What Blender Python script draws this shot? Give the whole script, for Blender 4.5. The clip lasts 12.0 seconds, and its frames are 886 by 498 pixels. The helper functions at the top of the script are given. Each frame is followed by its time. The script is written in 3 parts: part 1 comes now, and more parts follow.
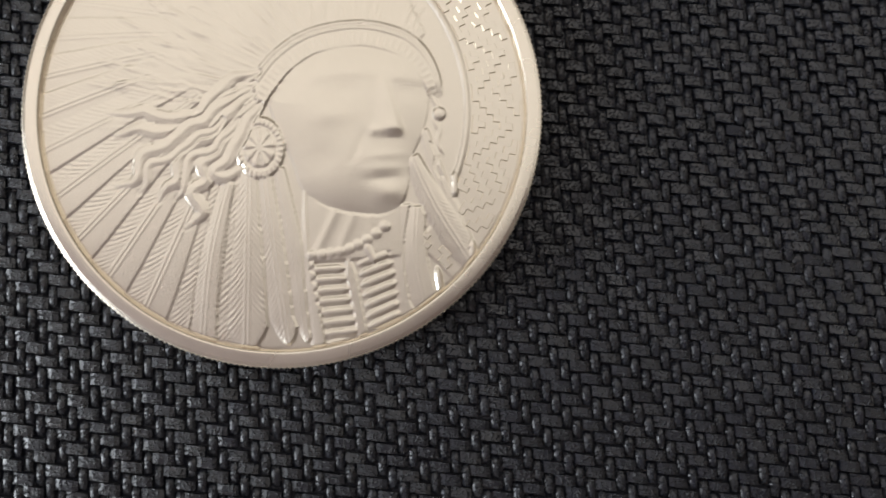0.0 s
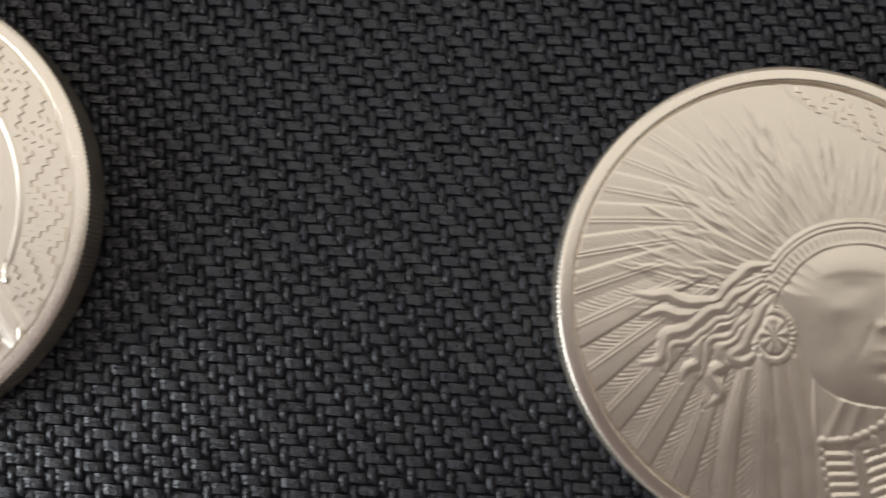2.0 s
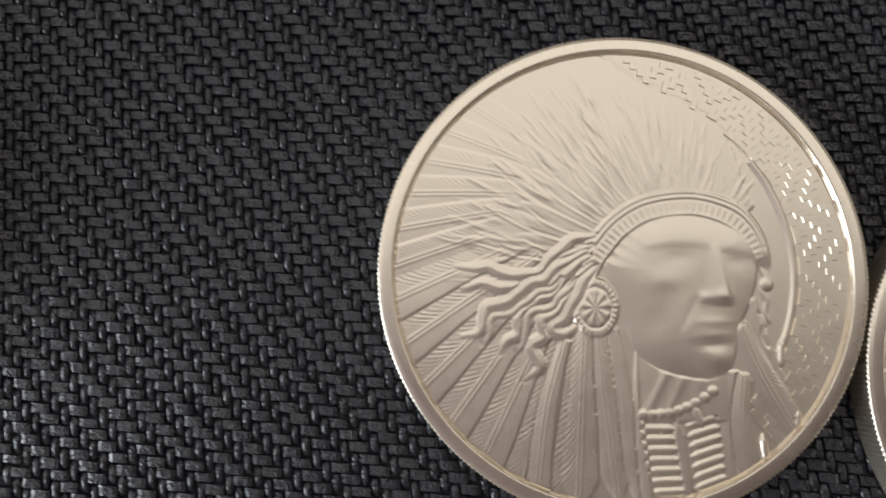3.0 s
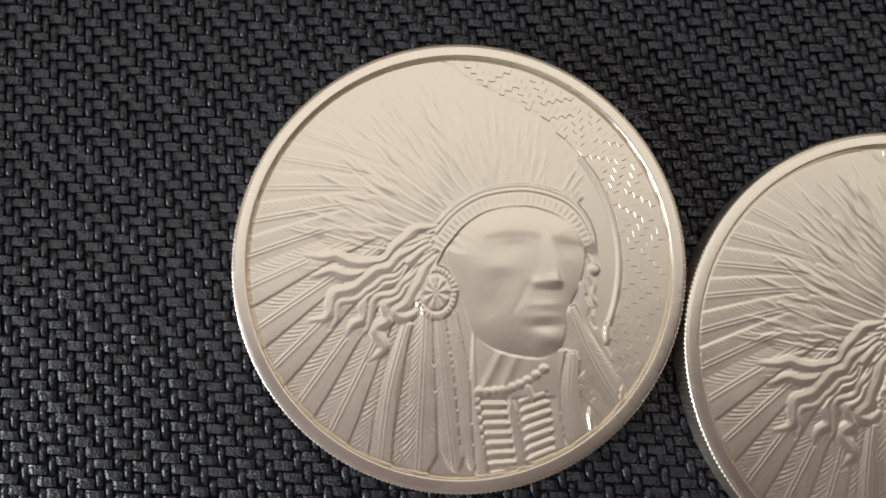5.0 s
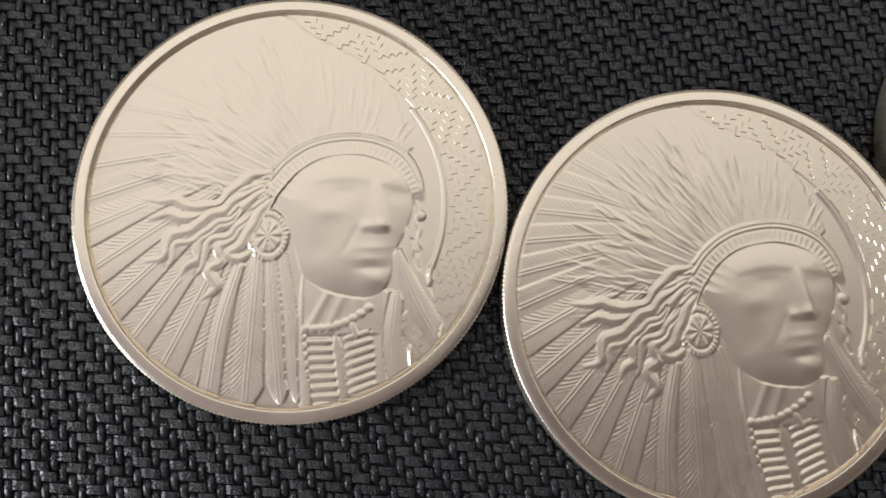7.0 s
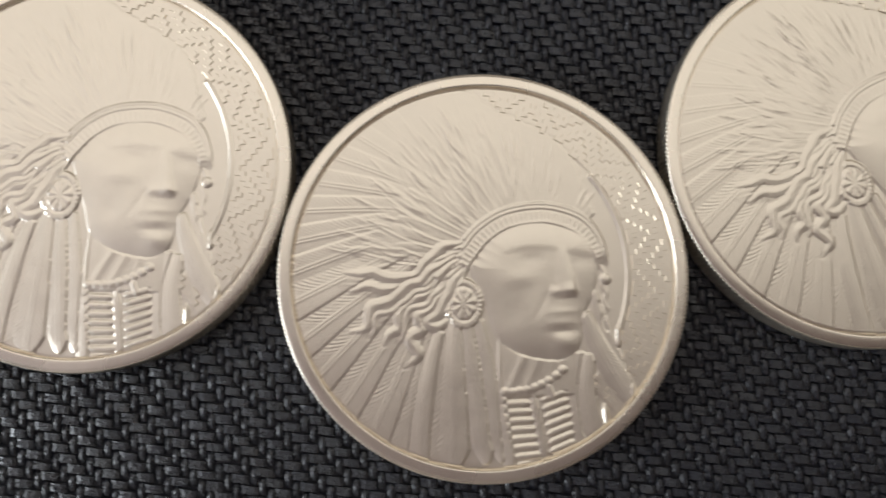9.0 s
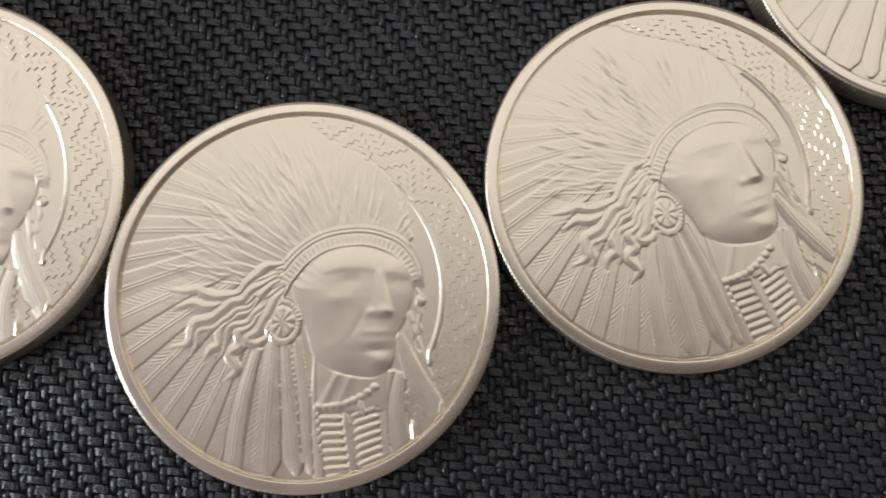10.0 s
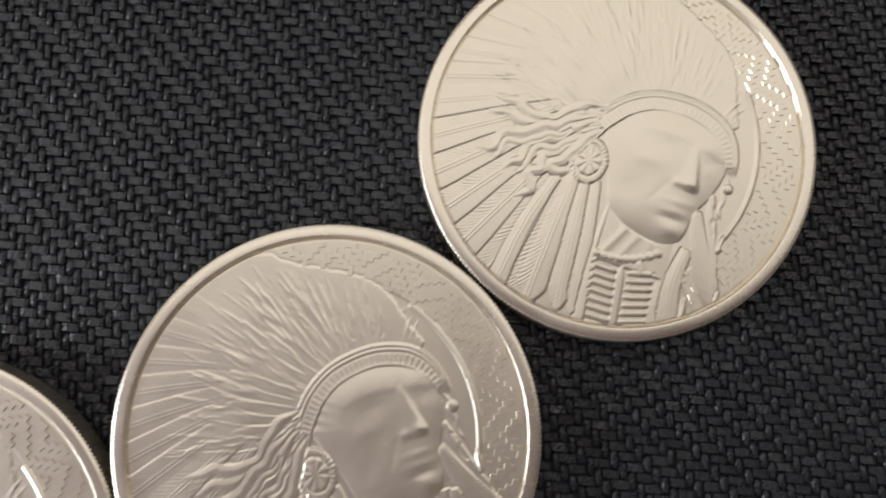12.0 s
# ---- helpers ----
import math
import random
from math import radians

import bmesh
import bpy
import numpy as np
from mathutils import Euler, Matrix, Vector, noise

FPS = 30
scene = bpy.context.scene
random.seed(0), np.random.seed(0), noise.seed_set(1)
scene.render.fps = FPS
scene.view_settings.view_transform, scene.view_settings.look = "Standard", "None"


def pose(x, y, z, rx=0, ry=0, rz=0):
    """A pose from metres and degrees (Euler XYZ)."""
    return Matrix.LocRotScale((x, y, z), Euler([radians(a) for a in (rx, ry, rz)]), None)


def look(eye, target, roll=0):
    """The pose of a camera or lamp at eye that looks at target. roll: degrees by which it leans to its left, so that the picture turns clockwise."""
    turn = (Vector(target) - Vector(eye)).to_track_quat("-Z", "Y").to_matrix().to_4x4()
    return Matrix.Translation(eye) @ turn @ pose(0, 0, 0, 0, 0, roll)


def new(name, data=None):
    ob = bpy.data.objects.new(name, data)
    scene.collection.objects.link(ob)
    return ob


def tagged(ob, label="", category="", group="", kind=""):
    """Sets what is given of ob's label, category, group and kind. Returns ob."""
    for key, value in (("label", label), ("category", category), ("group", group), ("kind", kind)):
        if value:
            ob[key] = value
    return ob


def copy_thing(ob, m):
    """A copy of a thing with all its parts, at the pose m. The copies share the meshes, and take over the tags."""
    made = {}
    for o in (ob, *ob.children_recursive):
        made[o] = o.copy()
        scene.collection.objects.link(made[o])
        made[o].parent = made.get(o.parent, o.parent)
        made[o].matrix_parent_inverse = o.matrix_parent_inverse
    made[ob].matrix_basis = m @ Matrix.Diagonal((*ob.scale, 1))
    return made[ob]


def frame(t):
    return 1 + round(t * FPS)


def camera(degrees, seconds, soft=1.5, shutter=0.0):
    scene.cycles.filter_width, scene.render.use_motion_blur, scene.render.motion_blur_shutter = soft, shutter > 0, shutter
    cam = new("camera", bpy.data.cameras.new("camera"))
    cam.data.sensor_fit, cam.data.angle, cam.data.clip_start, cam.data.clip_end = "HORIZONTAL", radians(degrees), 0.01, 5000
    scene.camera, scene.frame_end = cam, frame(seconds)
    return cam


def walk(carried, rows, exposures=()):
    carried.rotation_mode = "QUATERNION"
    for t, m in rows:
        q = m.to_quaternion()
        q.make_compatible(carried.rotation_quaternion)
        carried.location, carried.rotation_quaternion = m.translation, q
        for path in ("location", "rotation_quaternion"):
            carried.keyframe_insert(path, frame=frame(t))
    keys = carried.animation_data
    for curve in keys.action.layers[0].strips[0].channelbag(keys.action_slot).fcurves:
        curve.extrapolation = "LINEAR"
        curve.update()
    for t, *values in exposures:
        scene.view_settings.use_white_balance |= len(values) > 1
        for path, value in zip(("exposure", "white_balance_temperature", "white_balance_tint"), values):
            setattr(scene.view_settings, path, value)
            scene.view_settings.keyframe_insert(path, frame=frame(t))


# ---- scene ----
MM = 0.001
cam = camera(64.73, 12.0, soft=1.5, shutter=0.4)
# seconds, eye in millimetres, turn in degrees
PATH = [
    (0, -66.342, -6.822, 54.447, 4.851, -2.050, 1.558),
    (0.5, -60.643, -5.891, 54.790, 5.348, -1.652, 1.038),
    (1, -50.734, -8.664, 56.387, 6.132, -0.552, 0.488),
    (1.5, -42.823, -4.833, 59.288, 6.053, -0.715, -0.004),
    (2, -28.919, -1.841, 58.944, 6.149, -0.294, -0.310),
    (2.5, -19.252, -3.104, 60.024, 6.350, 0.671, -0.522),
    (3, -12.932, -4.702, 58.401, 6.764, 1.306, -0.563),
    (3.5, -6.704, -7.855, 57.329, 7.046, 0.513, -0.591),
    (3.7, -5.063, -7.671, 59.556, 7.216, 0.513, -0.675),
    (5.3, -0.412, -9.245, 61.877, 9.118, -0.776, -1.322),
    (5.5, 1.851, -10.137, 61.967, 8.774, -0.804, -1.293),
    (6, 4.970, -12.156, 62.308, 8.955, -1.733, -1.635),
    (6.5, 7.640, -13.563, 64.298, 8.713, -1.465, -1.555),
    (6.7, 9.334, -12.886, 64.305, 7.930, -1.594, -1.396),
    (8.3, 19.992, -15.118, 66.022, 9.694, -2.587, 0.847),
    (8.5, 23.014, -14.265, 65.961, 8.386, -1.338, 0.637),
    (9, 32.618, -15.638, 68.144, 7.538, -1.537, 1.578),
    (9.5, 44.225, -13.340, 68.908, 7.112, -1.555, 2.416),
    (10, 50.514, -12.960, 71.937, 7.309, -1.272, 2.773),
    (10.5, 61.307, -9.373, 71.674, 8.512, -1.254, 2.692),
    (11, 68.438, -0.014, 70.689, 7.212, -1.979, 2.465),
    (11.5, 74.667, 8.213, 68.842, 7.135, -2.082, 2.278),
    (12, 83.432, 12.586, 67.889, 7.902, -1.466, 2.037),
]
walk(cam, [(t, pose(x * MM, y * MM, z * MM, a, b, c)) for t, x, y, z, a, b, c in PATH])

# ---- light: a window in the wall to the west, an added warm overhead fill to the north ----
world = bpy.data.worlds.new("sky")
scene.world = world
world.use_nodes = True
wn = world.node_tree.nodes
sky = wn.new("ShaderNodeTexSky")
sky.sky_type, sky.sun_disc = "NISHITA", False
sky.sun_elevation, sky.sun_rotation = radians(35), radians(120)
wn["Background"].inputs["Strength"].default_value = 0.12
world.node_tree.links.new(sky.outputs[0], wn["Background"].inputs["Color"])
scene.view_settings.exposure = 0.26


def area_lamp(name, m, sx, sy, power, col):
    la = bpy.data.lights.new(name, "AREA")
    la.shape, la.size, la.size_y, la.energy, la.color = "RECTANGLE", sx, sy, power, col
    ob = new(name, la)
    ob.matrix_world = m
    return ob


area_lamp("window_daylight", look((-2.08, -0.55, 0.55), (0, -0.1, 0.2)), 1.15, 1.05, 36, (0.89, 0.95, 1.0))
# unseen broad fill, added so the coins mirror a warm bright patch overhead
area_lamp("overhead_fill", pose(0.1, 1.02, 1.60), 4.1, 1.72, 14.6, (1.0, 0.97, 0.895))


# ---- materials ----
def material(name):
    m = bpy.data.materials.new(name)
    m.use_nodes = True
    nt = m.node_tree
    return m, nt, nt.nodes, nt.nodes["Principled BSDF"]


def link(nt, a, b):
    nt.links.new(a, b)


def noise_tex(nt, scale, detail=3.0, rough=0.6):
    tc = nt.nodes.new("ShaderNodeTexCoord")
    n = nt.nodes.new("ShaderNodeTexNoise")
    n.inputs["Scale"].default_value = scale
    n.inputs["Detail"].default_value = detail
    n.inputs["Roughness"].default_value = rough
    link(nt, tc.outputs["Object"], n.inputs["Vector"])
    return n


def ramp(nt, src, lo, hi, a=0.3, b=0.7):
    r = nt.nodes.new("ShaderNodeMapRange")
    r.inputs["From Min"].default_value, r.inputs["From Max"].default_value = a, b
    r.inputs["To Min"].default_value, r.inputs["To Max"].default_value = lo, hi
    link(nt, src, r.inputs["Value"])
    return r.outputs["Result"]


def mix_col(nt, fac, ca, cb):
    x = nt.nodes.new("ShaderNodeMix")
    x.data_type = "RGBA"
    link(nt, fac, x.inputs["Factor"])
    x.inputs["A"].default_value, x.inputs["B"].default_value = (*ca, 1), (*cb, 1)
    return x.outputs["Result"]


def bump(nt, src, dist, strength, bsdf):
    b = nt.nodes.new("ShaderNodeBump")
    b.inputs["Distance"].default_value, b.inputs["Strength"].default_value = dist, strength
    link(nt, src, b.inputs["Height"])
    link(nt, b.outputs["Normal"], bsdf.inputs["Normal"])


def silver_material(name, r0, r1, grain):
    m, nt, nodes, b = material(name)
    b.inputs["Metallic"].default_value = 1.0
    big, fine = noise_tex(nt, 180), noise_tex(nt, 9000, 2)
    link(nt, mix_col(nt, ramp(nt, big.outputs["Fac"], 0, 1), (0.85, 0.778, 0.665), (0.91, 0.836, 0.718)), b.inputs["Base Color"])
    link(nt, ramp(nt, big.outputs["Fac"], r0, r1), b.inputs["Roughness"])
    bump(nt, fine.outputs["Fac"], 0.00002, grain, b)
    return m


frosted_silver = silver_material("frosted_silver", 0.30, 0.38, 0.45)
polished_silver = silver_material("polished_silver", 0.22, 0.30, 0.2)
satin_silver = silver_material("satin_silver", 0.34, 0.42, 0.3)


def cloth_material():
    m, nt, nodes, b = material("black_woven_vinyl")
    big, mid, fine = noise_tex(nt, 60), noise_tex(nt, 900, 4), noise_tex(nt, 4600, 2, 0.6)
    geo = nodes.new("ShaderNodeNewGeometry")
    mixer = nodes.new("ShaderNodeMath")
    mixer.operation = "MULTIPLY_ADD"
    link(nt, geo.outputs["Random Per Island"], mixer.inputs[0])
    mixer.inputs[1].default_value = 0.5
    link(nt, ramp(nt, mid.outputs["Fac"], 0, 0.5), mixer.inputs[2])
    link(nt, mix_col(nt, mixer.outputs[0], (0.0026, 0.0036, 0.0074), (0.0078, 0.0106, 0.0215)), b.inputs["Base Color"])
    link(nt, ramp(nt, fine.outputs["Fac"], 0.29, 0.47), b.inputs["Roughness"])
    b.inputs["Specular IOR Level"].default_value = 0.82
    bump(nt, ramp(nt, fine.outputs["Fac"], 0, 1, 0.50, 0.72), 0.00016, 1.0, b)
    return m


black_cloth = cloth_material()


def plain_material(name, ca, cb, rough, scale):
    m, nt, nodes, b = material(name)
    n = noise_tex(nt, scale, 5)
    link(nt, mix_col(nt, ramp(nt, n.outputs["Fac"], 0, 1), ca, cb), b.inputs["Base Color"])
    b.inputs["Roughness"].default_value = rough
    bump(nt, n.outputs["Fac"], 0.002, 0.2, b)
    return m


wall_paint = plain_material("warm_white_wall_paint", (0.60, 0.55, 0.50), (0.66, 0.61, 0.55), 0.9, 14)
ceiling_paint = plain_material("beige_ceiling_paint", (0.43, 0.365, 0.375), (0.49, 0.415, 0.425), 0.9, 14)
floor_wood = plain_material("brown_floorboards", (0.16, 0.10, 0.06), (0.24, 0.15, 0.09), 0.5, 9)
table_wood = plain_material("dark_table_wood", (0.07, 0.045, 0.03), (0.11, 0.07, 0.045), 0.45, 25)


glass, glass_nodes, _, glass_bsdf = material("window_glass")
glass_bsdf.inputs["Transmission Weight"].default_value = 1.0
glass_bsdf.inputs["Roughness"].default_value = 0.0


# ---- mesh helpers ----
def part(name, bm, mat, parent=None, label=""):
    me = bpy.data.meshes.new(name)
    bm.to_mesh(me)
    bm.free()
    me.materials.append(mat)
    ob = new(name, me)
    ob.parent = parent
    return tagged(ob, label)


def grid_mesh(name, verts, quads, mat, normals=None, soft=True):
    me = bpy.data.meshes.new(name)
    me.vertices.add(len(verts))
    me.vertices.foreach_set("co", np.asarray(verts, np.float32).ravel())
    me.loops.add(4 * len(quads))
    me.loops.foreach_set("vertex_index", np.asarray(quads, np.int32).ravel())
    me.polygons.add(len(quads))
    me.polygons.foreach_set("loop_start", np.arange(0, 4 * len(quads), 4, dtype=np.int32))
    me.update(calc_edges=True)
    me.validate()
    me.polygons.foreach_set("use_smooth", np.broadcast_to(soft, len(me.polygons)).astype(bool))
    if normals is not None:
        me.normals_split_custom_set_from_vertices(normals)
    me.materials.append(mat)
    return me


def slab(name, x0, x1, y0, y1, z0, z1, mat, label=""):
    bm = bmesh.new()
    bmesh.ops.create_cube(bm, size=1, matrix=Matrix.Translation(((x0 + x1) / 2, (y0 + y1) / 2, (z0 + z1) / 2)) @ Matrix.Diagonal((x1 - x0, y1 - y0, z1 - z0, 1)))
    return tagged(part(name, bm, mat), label, kind="structure")


# ---- the room that closes the place ----
X0, X1, Y0, Y1, Z0, Z1 = -2.1, 2.6, -1.7, 2.4, -0.76, 1.66
WY0, WY1, WZ0, WZ1 = -1.15, 0.05, 0.0, 1.1
slab("floor", X0, X1, Y0, Y1, Z0 - 0.1, Z0, floor_wood)
slab("ceiling", X0, X1, Y0, Y1, Z1, Z1 + 0.1, ceiling_paint)
slab("wall_north", X0 - 0.15, X1 + 0.15, Y1, Y1 + 0.15, Z0, Z1, wall_paint)
slab("wall_south", X0 - 0.15, X1 + 0.15, Y0 - 0.15, Y0, Z0, Z1, wall_paint)
slab("wall_east", X1, X1 + 0.15, Y0, Y1, Z0, Z1, wall_paint)


def box(bm, x0, x1, y0, y1, z0, z1):
    bmesh.ops.create_cube(bm, size=1, matrix=Matrix.Translation(((x0 + x1) / 2, (y0 + y1) / 2, (z0 + z1) / 2)) @ Matrix.Diagonal((x1 - x0, y1 - y0, z1 - z0, 1)))


bm = bmesh.new()
for y0, y1, z0, z1 in ((Y0, WY0, Z0, Z1), (WY1, Y1, Z0, Z1), (WY0, WY1, Z0, WZ0), (WY0, WY1, WZ1, Z1)):
    box(bm, X0 - 0.15, X0, y0, y1, z0, z1)
tagged(part("wall_west", bm, wall_paint), kind="structure")


def window():
    root = new("window_1")
    for y0, y1, z0, z1 in ((WY0, WY1, WZ0, WZ0 + 0.05), (WY0, WY1, WZ1 - 0.05, WZ1), (WY0, WY0 + 0.05, WZ0 + 0.05, WZ1 - 0.05), (WY1 - 0.05, WY1, WZ0 + 0.05, WZ1 - 0.05)):
        bm = bmesh.new()
        box(bm, X0 - 0.11, X0 - 0.05, y0, y1, z0, z1)
        part("window_frame", bm, ceiling_paint, root)
    bm = bmesh.new()
    box(bm, X0 - 0.085, X0 - 0.080, WY0 + 0.05, WY1 - 0.05, WZ0 + 0.05, WZ1 - 0.05)
    part("pane", bm, glass, root).visible_shadow = False
    return tagged(root, "plain window in a painted frame", "window", kind="structure")


window()


def table():
    root = new("table")
    bm = bmesh.new()
    bmesh.ops.create_cube(bm, size=1, matrix=Matrix.Translation((0.02, 0.01, -0.0175)) @ Matrix.Diagonal((1.3, 0.8, 0.03, 1)))
    bmesh.ops.bevel(bm, geom=bm.edges[:], offset=0.003, segments=2)
    part("tabletop", bm, table_wood, root)
    for sx in (-0.58, 0.62):
        for sy in (-0.34, 0.36):
            bm = bmesh.new()
            bmesh.ops.create_cube(bm, size=1, matrix=Matrix.Translation((sx, sy, (Z0 - 0.0325) / 2)) @ Matrix.Diagonal((0.05, 0.05, -0.0325 - Z0, 1)))
            part("leg", bm, table_wood, root)
    return tagged(root, "dark wooden table under the black woven cloth", "table")


table()


# added out of view, only to edge the overhead fill panel
def fill_frame():
    root = new("fill_frame")
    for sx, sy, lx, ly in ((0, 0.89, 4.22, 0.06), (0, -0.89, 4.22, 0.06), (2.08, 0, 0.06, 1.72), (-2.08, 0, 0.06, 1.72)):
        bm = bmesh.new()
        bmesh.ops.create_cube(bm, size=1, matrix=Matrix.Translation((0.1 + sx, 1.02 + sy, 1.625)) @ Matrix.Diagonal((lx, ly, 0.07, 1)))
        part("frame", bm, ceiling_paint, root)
    return tagged(root, "unseen frame added around the broad warm overhead fill light", "lamp")


fill_frame()


# ---- the woven cloth: a two-over-two twill of flat plastic-coated strands ----
U = np.array((0.8075, -0.075))
V = np.array((-0.053, 0.891))


# centre in millimetres and turn in degrees
COINS = [(-76.74, 7.95, 6.0), (0.00, 0.01, 0.0), (38.09, -8.94, 4.4), (74.96, 4.26, 20.8), (101.42, 33.10, -16.7)]


def woven_cloth():
    rng = np.random.default_rng(4)
    na, nc = 6, 4
    ii, jj = np.meshgrid(np.arange(-190, 230), np.arange(-100, 130), indexing="ij")
    ii, jj = ii.ravel(), jj.ravel()
    verts, quads, rounded, base = [], [], [], 0
    for warp in (True, False):
        phase = (ii + jj) % 4
        if warp:
            S, C = np.meshgrid((-1.0, -0.82, -0.35, 0.35, 0.82, 1.0), (-1.0, -0.55, 0.55, 1.0), indexing="ij")
            shape = -0.20 - 0.08 * S**2 - 0.36 * np.abs(S) ** 9 - 0.24 * np.abs(C) ** 3 + 0.06 * C
        else:
            S, C = np.meshgrid((-1.0, -0.94, -0.5, 0.5, 0.94, 1.0), (-1.0, -0.88, 0.88, 1.0), indexing="ij")
            shape = -0.15 - 0.04 * S**2 - 0.40 * np.abs(S) ** 22 - 0.25 * np.abs(C) ** 16 - 0.025 * C
        k = phase == (0 if warp else 2)
        i, j = ii[k], jj[k]
        if warp:
            mid = i[:, None] * U + (j[:, None] + 0.5) * V
            along, across, half, wide = V, U, 0.98, 0.43
        else:
            mid = (i[:, None] + 0.5) * U + j[:, None] * V
            along, across, half, wide = U, V, 1.01, 0.485
        keep = (mid[:, 0] > -125) & (mid[:, 0] < 152) & (mid[:, 1] > -62) & (mid[:, 1] < 92)
        for cx, cy, _ in COINS:
            keep &= np.hypot(mid[:, 0] - cx, mid[:, 1] - cy) > 16.0
        mid = mid[keep]
        n = len(mid)
        jit = rng.normal(0, 0.035, (n, 1, 1, 2))
        ln = half * rng.normal(1, 0.03, (n, 1, 1))
        wd = wide * rng.normal(1, 0.06, (n, 1, 1))
        lift = rng.normal(0, 0.025, (n, 1, 1))
        tip = rng.normal(0, 0.027, (n, 1, 1))
        roll = rng.normal(0, 0.025, (n, 1, 1))
        xy = mid[:, None, None, :] + jit + (S * ln)[..., None] * along + (C * wd * (1 - 0.06 * S**4))[..., None] * across
        z = shape + lift + tip * S + roll * C
        verts.append(np.concatenate([xy, z[..., None]], -1).reshape(-1, 3))
        a, b = np.meshgrid(np.arange(na - 1), np.arange(nc - 1), indexing="ij")
        q = (a * nc + b).ravel()
        cell = np.stack([q, q + nc, q + nc + 1, q + 1], -1)
        quads.append((base + (np.arange(n) * na * nc)[:, None, None] + cell[None]).reshape(-1, 4))
        rounded.append(np.full(n * (na - 1) * (nc - 1), warp))
        base += n * na * nc
    verts = np.concatenate(verts) * MM
    quads = np.concatenate(quads)
    root = new("woven_cloth")
    strands = new("weave", grid_mesh("weave", verts, quads, black_cloth, soft=np.concatenate(rounded)))
    strands.parent = root
    tagged(strands, kind="stuff")
    bm = bmesh.new()
    bmesh.ops.create_cube(bm, size=1, matrix=Matrix.Translation((0.014, 0.015, -0.00145)) @ Matrix.Diagonal((0.9, 0.6, 0.0015, 1)))
    part("backing", bm, black_cloth, root)
    return tagged(root, "black coarse twill-woven plastic cloth covering the table", "cloth")


woven_cloth()

# ---- the silver round: a struck relief inside a raised rim with a reeded edge ----
STEP = 0.07
FIELD = 2.50
HALF = int(18.6 / STEP)
ax = np.arange(-HALF, HALF + 1) * STEP
GX, GY = np.meshgrid(ax, ax, indexing="ij")
GR = np.hypot(GX, GY)
HGT = np.zeros_like(GX)
PID = np.zeros(GX.shape, int)
PARTS = ["disc"]


def new_part(name):
    PARTS.append(name)
    return len(PARTS) - 1


def put(mask, h, pid):
    HGT[mask] = h[mask]
    PID[mask] = pid


def curve_points(pts, n=60):
    """A smooth line through a few places."""
    p = np.array([pts[0], *pts, pts[-1]], float)
    out = []
    per = max(2, n // (len(pts) - 1))
    for k in range(1, len(p) - 2):
        t = np.linspace(0, 1, per, endpoint=False)[:, None]
        a, b, c, d = p[k - 1], p[k], p[k + 1], p[k + 2]
        out.append(0.5 * (2 * b + (c - a) * t + (2 * a - 5 * b + 4 * c - d) * t**2 + (3 * b - a - 3 * c + d) * t**3))
    return np.concatenate([*out, p[-1:]])


def along_line(line, reach):
    """For the grid points near a line: length along it (0 to 1 and in mm) and signed distance beside it."""
    lo, hi = line.min(0) - reach, line.max(0) + reach
    box = (GX > lo[0]) & (GX < hi[0]) & (GY > lo[1]) & (GY < hi[1])
    p = np.stack([GX[box], GY[box]], -1)
    seg = np.diff(line, axis=0)
    ln = np.hypot(seg[:, 0], seg[:, 1])
    cum = np.r_[0, np.cumsum(ln)]
    best = np.full(len(p), 1e9)
    side = np.zeros(len(p))
    pos = np.zeros(len(p))
    over = np.zeros(len(p))
    for k in range(len(seg)):
        u = seg[k] / max(ln[k], 1e-9)
        q = p - line[k]
        t = q @ u
        tc = np.clip(t, 0, ln[k])
        off = q - tc[:, None] * u
        dd = np.hypot(off[:, 0], off[:, 1])
        better = dd < best
        best = np.where(better, dd, best)
        side = np.where(better, np.sign(u[0] * q[:, 1] - u[1] * q[:, 0]), side)
        pos = np.where(better, cum[k] + tc, pos)
        over = np.where(better, np.abs(t - tc), over)
    return box, pos / cum[-1], pos, best * side, over


def smooth(x):
    x = np.clip(x, 0, 1)
    return x * x * (3 - 2 * x)


